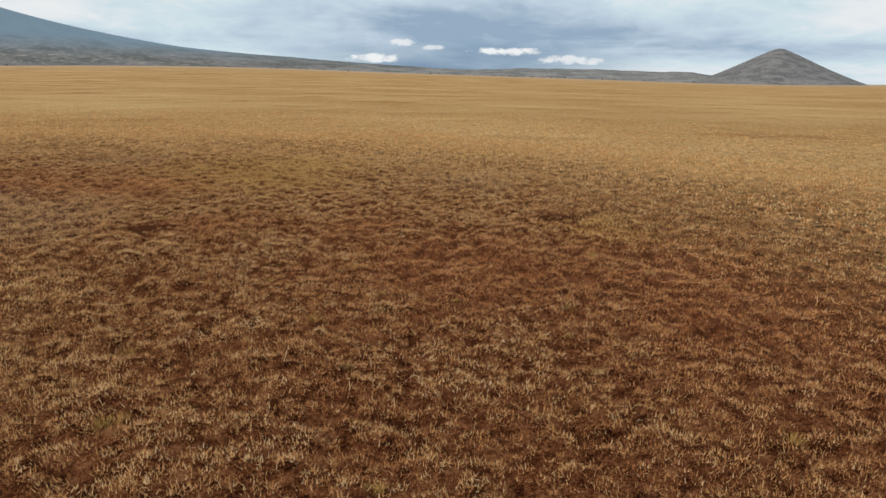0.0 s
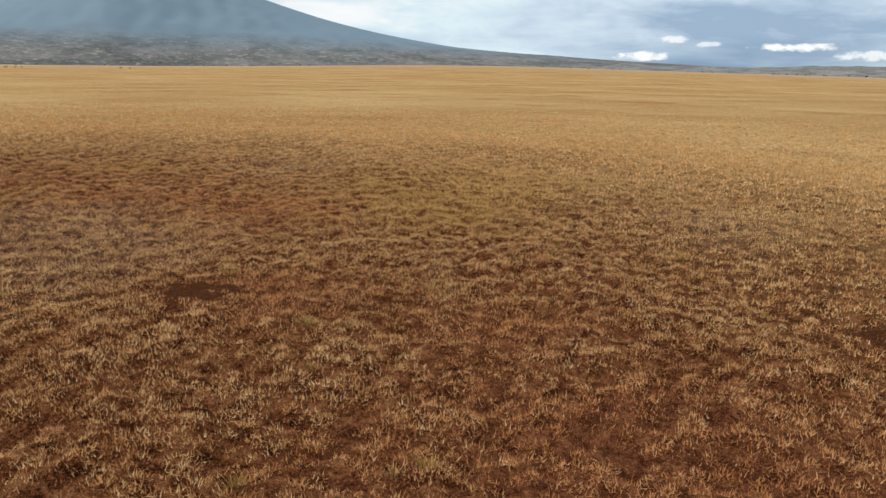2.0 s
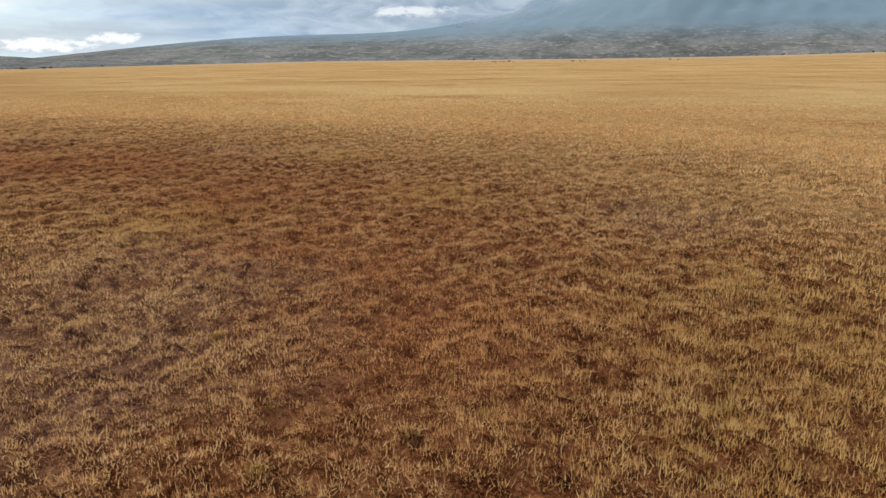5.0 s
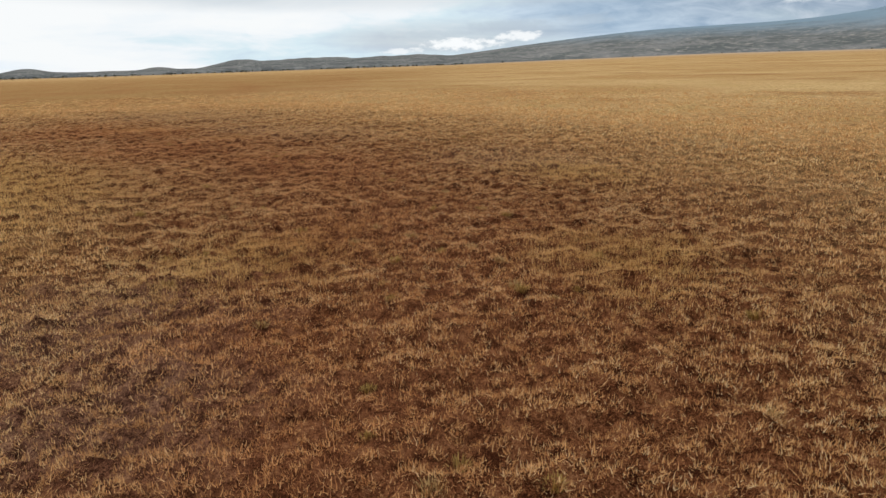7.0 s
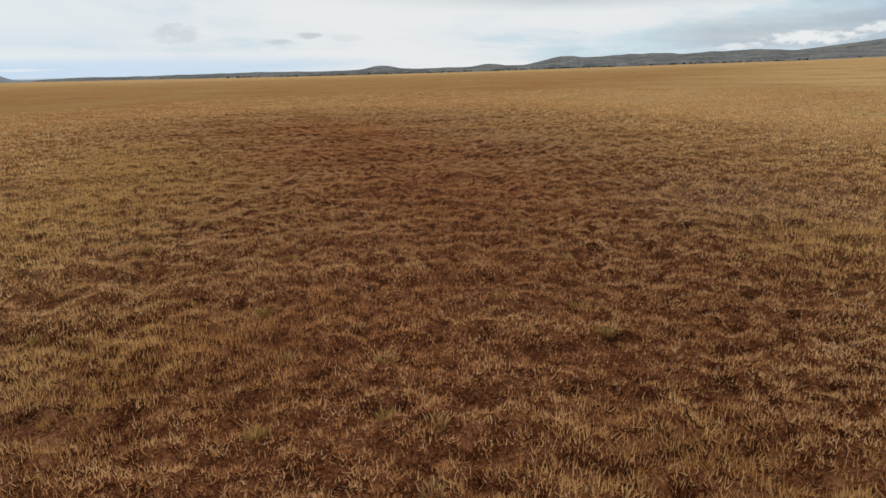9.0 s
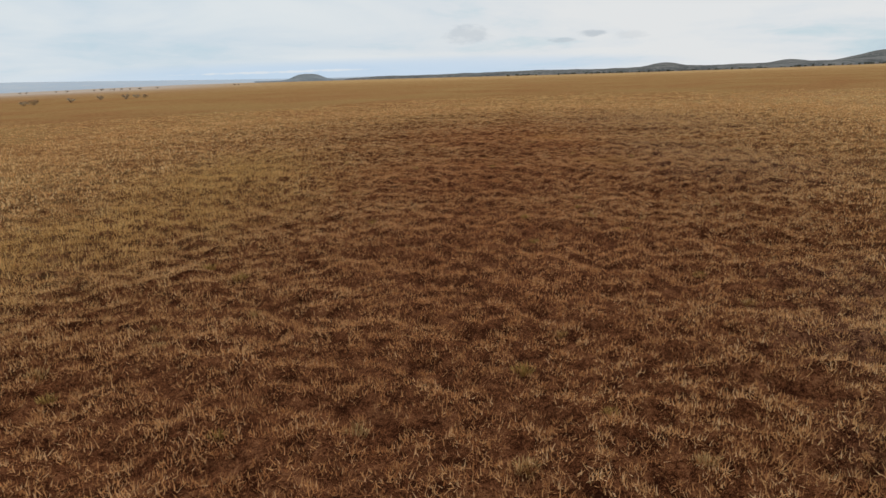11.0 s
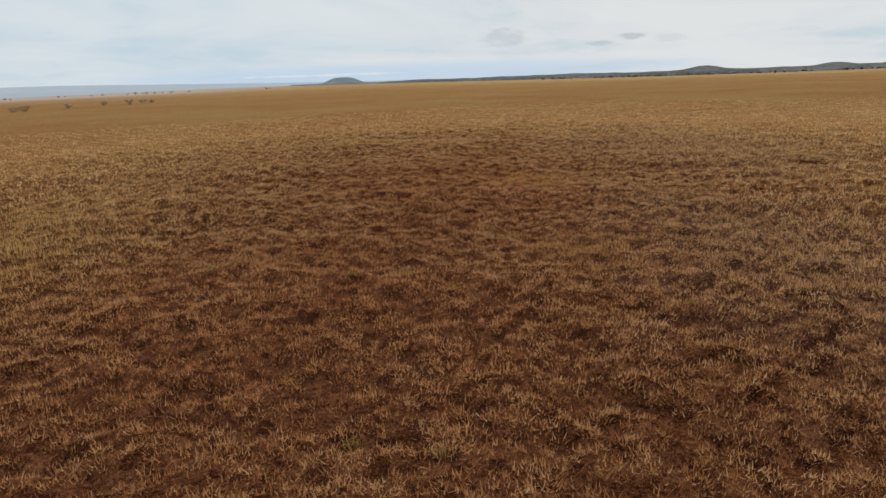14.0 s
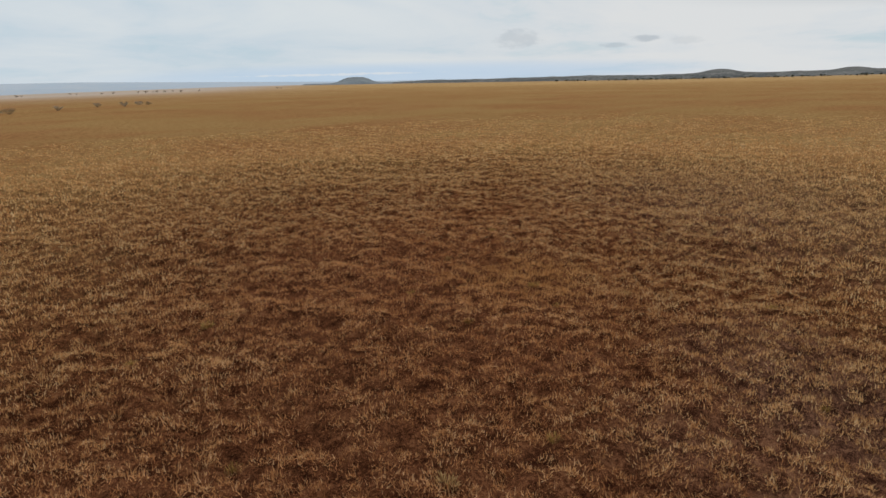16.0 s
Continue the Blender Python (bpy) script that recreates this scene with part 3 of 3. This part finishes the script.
# ---- bare hollows ----
for i, (cx, cy, ru, rv, h) in enumerate(HOLLOWS):
    bm = bmesh.new()
    rings, seg = 6, 36
    c_, s_ = math.cos(radians(h)), math.sin(radians(h))
    grid = [[None] * seg for _ in range(rings + 1)]
    mid = bm.verts.new((cx, cy, float(land_z(cx, cy)) + 0.012))
    for j in range(1, rings + 1):
        for k in range(seg):
            a = 2 * math.pi * k / seg
            wob = 1 + 0.16 * math.sin(3 * a + i) + 0.10 * math.sin(7 * a + 2 * i) + 0.06 * math.sin(13 * a)
            u, v = ru * wob * j / rings * math.cos(a), rv * wob * j / rings * math.sin(a)
            x, y = cx + u * c_ - v * s_, cy + u * s_ + v * c_
            lip = 0.012 if j < rings else -0.02
            grid[j][k] = bm.verts.new((x, y, float(land_z(x, y)) + lip + (0.012 * math.sin(9 * x) * math.sin(8 * y) if j < rings else 0)))
    for k in range(seg):
        k2 = (k + 1) % seg
        bm.faces.new((mid, grid[1][k], grid[1][k2]))
        for j in range(1, rings):
            bm.faces.new((grid[j][k], grid[j + 1][k], grid[j + 1][k2], grid[j][k2]))
    me = bpy.data.meshes.new("soil_hollow")
    bm.to_mesh(me)
    bm.free()
    me.materials.append(HOLLOW_M)
    for p in me.polygons:
        p.use_smooth = True
    tagged(new("soil_hollow", me), "shallow hollow of bare dark red-brown soil in the grass", "soil hollow", group="bare hollows on the plain")


# ---- mountain and hills ----
def slope(name, at, a0, a1, r0, r1, skyline, mat, label, category, rough=0.06, na=220, nr=36, seed=1, power=1.0, knoll=0.11):
    """A ridge round the place at: skyline(az) gives its height in degrees at r1."""
    r = np.random.default_rng(seed)
    A, R = np.meshgrid(np.linspace(a0, a1, na), np.linspace(0, 1.12, nr))
    e = np.maximum(skyline(A), 0)
    rise = np.where(R <= 1, R ** power * (1.5 - 0.5 * R), 1 - (R - 1) * 2.5)
    dist = r0 + (r1 - r0) * R
    gully = np.zeros_like(A)
    for o in range(1, 6):
        for _ in range(3):
            gully += np.sin(A * r.uniform(0.25, 0.6) * 2 ** o + R * r.uniform(-3, 3) * 2 ** o + r.uniform(0, 6.28)) / 2 ** (o * 1.15) / 2.0
    z = np.radians(e) * r1 * rise * (1 + rough * gully * np.clip(1.1 - R, 0.12, 1) * np.clip(R * 5, 0, 1) * 2.2)
    x, y = at[0] - np.sin(np.radians(A)) * dist, at[1] + np.cos(np.radians(A)) * dist
    knolls = mottle(x, y, 420, seed) + 0.6 * mottle(x, y, 170, seed + 1) + 0.35 * mottle(x, y, 80, seed + 2)
    z = z + z * knoll * knolls * np.clip(1.0 - R * 1.15, 0, 1)
    base = np.minimum(swell(x, y), 0) - 6
    z = np.where(R < 0.02, base, z)
    me = mesh_from(name, np.stack([x, y, z], -1).reshape(-1, 3), grid_faces(na, nr), mat)
    me.polygons.foreach_set("use_smooth", np.ones(len(me.polygons), bool))
    return tagged(new(name, me), label, category, kind="structure")


def bell(a, c, w, h, p=2.0):
    return h * np.exp(-np.abs((a - c) / w) ** p)


def fade(a, lo, hi, w):
    return np.clip((a - lo) / w, 0, 1) * np.clip((hi - a) / w, 0, 1)


def ripple(a, s):
    return (np.sin(a * 0.9 + s) + 0.7 * np.sin(a * 2.1 + 2 * s) + 0.5 * np.sin(a * 4.3 + 3 * s)) / 2.2


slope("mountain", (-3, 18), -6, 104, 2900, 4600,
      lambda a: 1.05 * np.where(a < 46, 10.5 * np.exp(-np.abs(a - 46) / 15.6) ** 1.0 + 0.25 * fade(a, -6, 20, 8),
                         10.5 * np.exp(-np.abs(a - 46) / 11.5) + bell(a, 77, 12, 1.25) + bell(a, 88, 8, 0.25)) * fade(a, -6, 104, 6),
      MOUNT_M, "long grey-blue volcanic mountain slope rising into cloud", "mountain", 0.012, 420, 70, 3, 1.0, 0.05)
slope("low_hills", (0, 5), -24, 12, 2500, 3200,
      lambda a: (0.78 + bell(a, -9, 5, 0.16) + 0.05 * ripple(a, 1) + bell(a, 9, 5, 0.25)) * fade(a, -24, 12, 5), LOW_M,
      "low grey scrub-covered hills along the plain's edge", "hills", 0.10, 260, 24, 5)
slope("cone_hill", (0, 2), -33, -17, 2300, 2900,
      lambda a: 2.75 * np.clip(1 - (np.sqrt((a + 25) ** 2 + 0.18) - 0.42) / 6.4, 0, 1) ** 1.25 - 0.25, CONE_M,
      "steep bare grey cone-shaped hill on the plain", "hill", 0.05, 200, 30, 8, 0.9)
slope("long_hills", (-15, 37), 84, 120, 2500, 3200,
      lambda a: (0.62 + bell(a, 109.5, 2.2, 0.12) + bell(a, 96, 6, 0.16) + bell(a, 104, 3, 0.1) - bell(a, 107.6, 0.9, 0.12) - bell(a, 100.6, 1.2, 0.08) - bell(a, 92.5, 1.5, 0.1) + 0.05 * ripple(a, 4))
      * np.clip((a - 84) / 6, 0, 1) * np.clip((113.5 - a) / 4, 0.25, 1) * np.clip((120 - a) / 4, 0, 1), HILL_M,
      "low rounded grey-green hills beyond the plain", "hills", 0.10, 260, 24, 11)
slope("round_hills", (-32, 36), 110, 150, 2700, 3300,
      lambda a: (0.10 + bell(a, 123.8, 1.3, 0.30) + bell(a, 115.2, 1.2, 0.22) + bell(a, 134.5, 3, 0.06) + 0.03 * ripple(a, 2))
      * fade(a, 110, 150, 4), HILL_M, "small rounded hills along the far edge of the plain", "hills", 0.06, 300, 20, 14)
slope("table_hill", (-42, 31), 149, 156, 2600, 3000, lambda a: 0.44 * np.exp(-np.abs((a - 151.9) / 1.3) ** 3.4) + 0.05, TABLE_M,
      "low flat-topped grey hill alone on the horizon", "hill", 0.03, 90, 20, 17)
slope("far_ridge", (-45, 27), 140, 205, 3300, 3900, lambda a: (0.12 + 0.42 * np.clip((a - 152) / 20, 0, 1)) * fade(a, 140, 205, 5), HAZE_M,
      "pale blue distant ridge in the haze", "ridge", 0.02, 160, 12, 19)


# ---- trees and shrubs of the plain's edge ----
def part(name, bm, mat, parent, label=""):
    me = bpy.data.meshes.new(name)
    bm.to_mesh(me)
    bm.free()
    me.materials.append(mat)
    ob = new(name, me)
    ob.parent = parent
    if label:
        tagged(ob, label)
    return ob


def limb(bm, p, q, r0, r1, seg=6):
    p, q = Vector(p), Vector(q)
    rot = (q - p).to_track_quat("Z", "Y").to_matrix()
    a = [bm.verts.new(p + rot @ Vector((r0 * math.cos(6.2832 * k / seg), r0 * math.sin(6.2832 * k / seg), 0))) for k in range(seg)]
    c = [bm.verts.new(q + rot @ Vector((r1 * math.cos(6.2832 * k / seg), r1 * math.sin(6.2832 * k / seg), 0))) for k in range(seg)]
    for k in range(seg):
        bm.faces.new((a[k], a[(k + 1) % seg], c[(k + 1) % seg], c[k]))
    bm.faces.new(c)


def leaves(bm, centre, rad, count, size, r):
    for _ in range(count):
        d = Vector((r.gauss(0, 1), r.gauss(0, 1), r.gauss(0, 1))).normalized() * (r.random() ** 0.4)
        p = Vector(centre) + Vector((d.x * rad[0], d.y * rad[1], d.z * rad[2]))
        u = Vector((r.gauss(0, 1), r.gauss(0, 1), r.gauss(0, 1))).normalized()
        w = u.orthogonal().normalized()
        s = size * r.uniform(0.6, 1.4)
        bm.faces.new([bm.verts.new(p + u * s), bm.verts.new(p + w * s * 0.6), bm.verts.new(p - u * s), bm.verts.new(p - w * s * 0.6)])


def tree(seed):
    r = random.Random(seed)
    top = new("tree")
    bm = bmesh.new()
    limb(bm, (0, 0, -0.4), (0.1, 0, 1.5), 0.28, 0.17)
    tips = []
    for k in range(5):
        a = k * 1.257 + r.uniform(-0.3, 0.3)
        q = (math.cos(a) * r.uniform(1.2, 2.4), math.sin(a) * r.uniform(1.2, 2.4), r.uniform(2.0, 4.2))
        limb(bm, (0.1, 0, 1.4), q, 0.13, 0.05)
        tips.append(q)
    part("trunk", bm, BARK_M, top)
    bm = bmesh.new()
    for q in tips + [(0, 0, 4.2), (0.6, 0.4, 2.6), (-0.5, -0.5, 2.2)]:
        leaves(bm, (q[0], q[1], q[2] + 0.3), (1.5, 1.5, 0.7), 26, 0.52, r)
    part("crown", bm, LEAF_M, top)
    return tagged(top, "small dark flat-crowned thorn tree at the plain's edge", "tree", group="trees along the hills")


def shrub(seed):
    r = random.Random(seed)
    top = new("shrub")
    bm = bmesh.new()
    tips = []
    for k in range(6):
        a = k * 1.047 + r.uniform(-0.4, 0.4)
        q = (math.cos(a) * r.uniform(0.4, 1.0), math.sin(a) * r.uniform(0.4, 1.1), r.uniform(0.45, 1.1))
        limb(bm, (0, 0, -0.2), q, 0.06, 0.025)
        tips.append(q)
    part("stems", bm, BARK_M, top)
    bm = bmesh.new()
    for q in tips:
        leaves(bm, q, (0.55, 0.55, 0.42), 24, 0.13, r)
    part("crown", bm, THORN_M, top)
    return tagged(top, "low grey-green thorn shrub standing on the dry plain", "shrub", group="shrubs on the plain")


def stand(kinds, az_, dist, scale, r, at=(0, 0)):
    x, y = at[0] - math.sin(radians(az_)) * dist, at[1] + math.cos(radians(az_)) * dist
    m = Matrix.Translation((x, y, float(land_z(x, y)))) @ pose(0, 0, 0, 0, 0, r.uniform(0, 360)) @ Matrix.Scale(scale, 4)
    k = r.choice(kinds)
    if k not in used:
        used.append(k)
        k.matrix_basis = m
    else:
        copy_thing(k, Matrix.Identity(4)).matrix_basis = m


used = []
r = random.Random(11)
trees = [tree(s) for s in (1, 2, 3)]
shrubs = [shrub(s) for s in (4, 5, 6)]
for _ in range(235):
    stand(trees, r.uniform(92, 136), r.uniform(1500, 2100), r.uniform(0.5, 1.05), r, (-28, 36))
for _ in range(40):
    stand(trees, r.uniform(-22, 14), r.uniform(1900, 2300), r.uniform(0.5, 1.0), r)
for _ in range(22):
    stand(trees, r.uniform(30, 92), r.uniform(1700, 2300), r.uniform(0.7, 1.2), r)
for a_ in (56.2, 56.6, 57.0, 57.3, 57.6, 57.9, 50.8, 51.2, 51.7, 44.0, 44.6):
    stand(shrubs, a_, r.uniform(900, 960), r.uniform(1.4, 2.1), r)
# shrubs dotted over the open plain: x, y, size
for x_, y_, k_ in [(-60.5, -160, 1.1), (-63, -162, 1.2), (-74, -176, 1.25), (-86, -195, 1.1), (-92, -190, 1.2), (-98, -201, 1.3), (-100.5, -200, 1.0),
                   (-125, -1028, 2.4), (-131, -1030, 2.0), (-198, -1120, 2.4), (-206, -1120, 1.8), (-204, -904, 1.8), (-226, -955, 2.0), (-231, -838, 1.8), (-240, -842, 2.1),
                   (-246, -830, 1.7), (-252, -838, 2.0), (-258, -830, 1.8), (-266, -826, 1.5), (-255, -749, 1.7), (-286, -790, 1.6), (-400, -846, 1.8), (-407, -850, 1.5)]:
    stand(shrubs, math.degrees(math.atan2(-x_, y_)), math.hypot(x_, y_), k_ * r.uniform(0.7, 0.9), r)
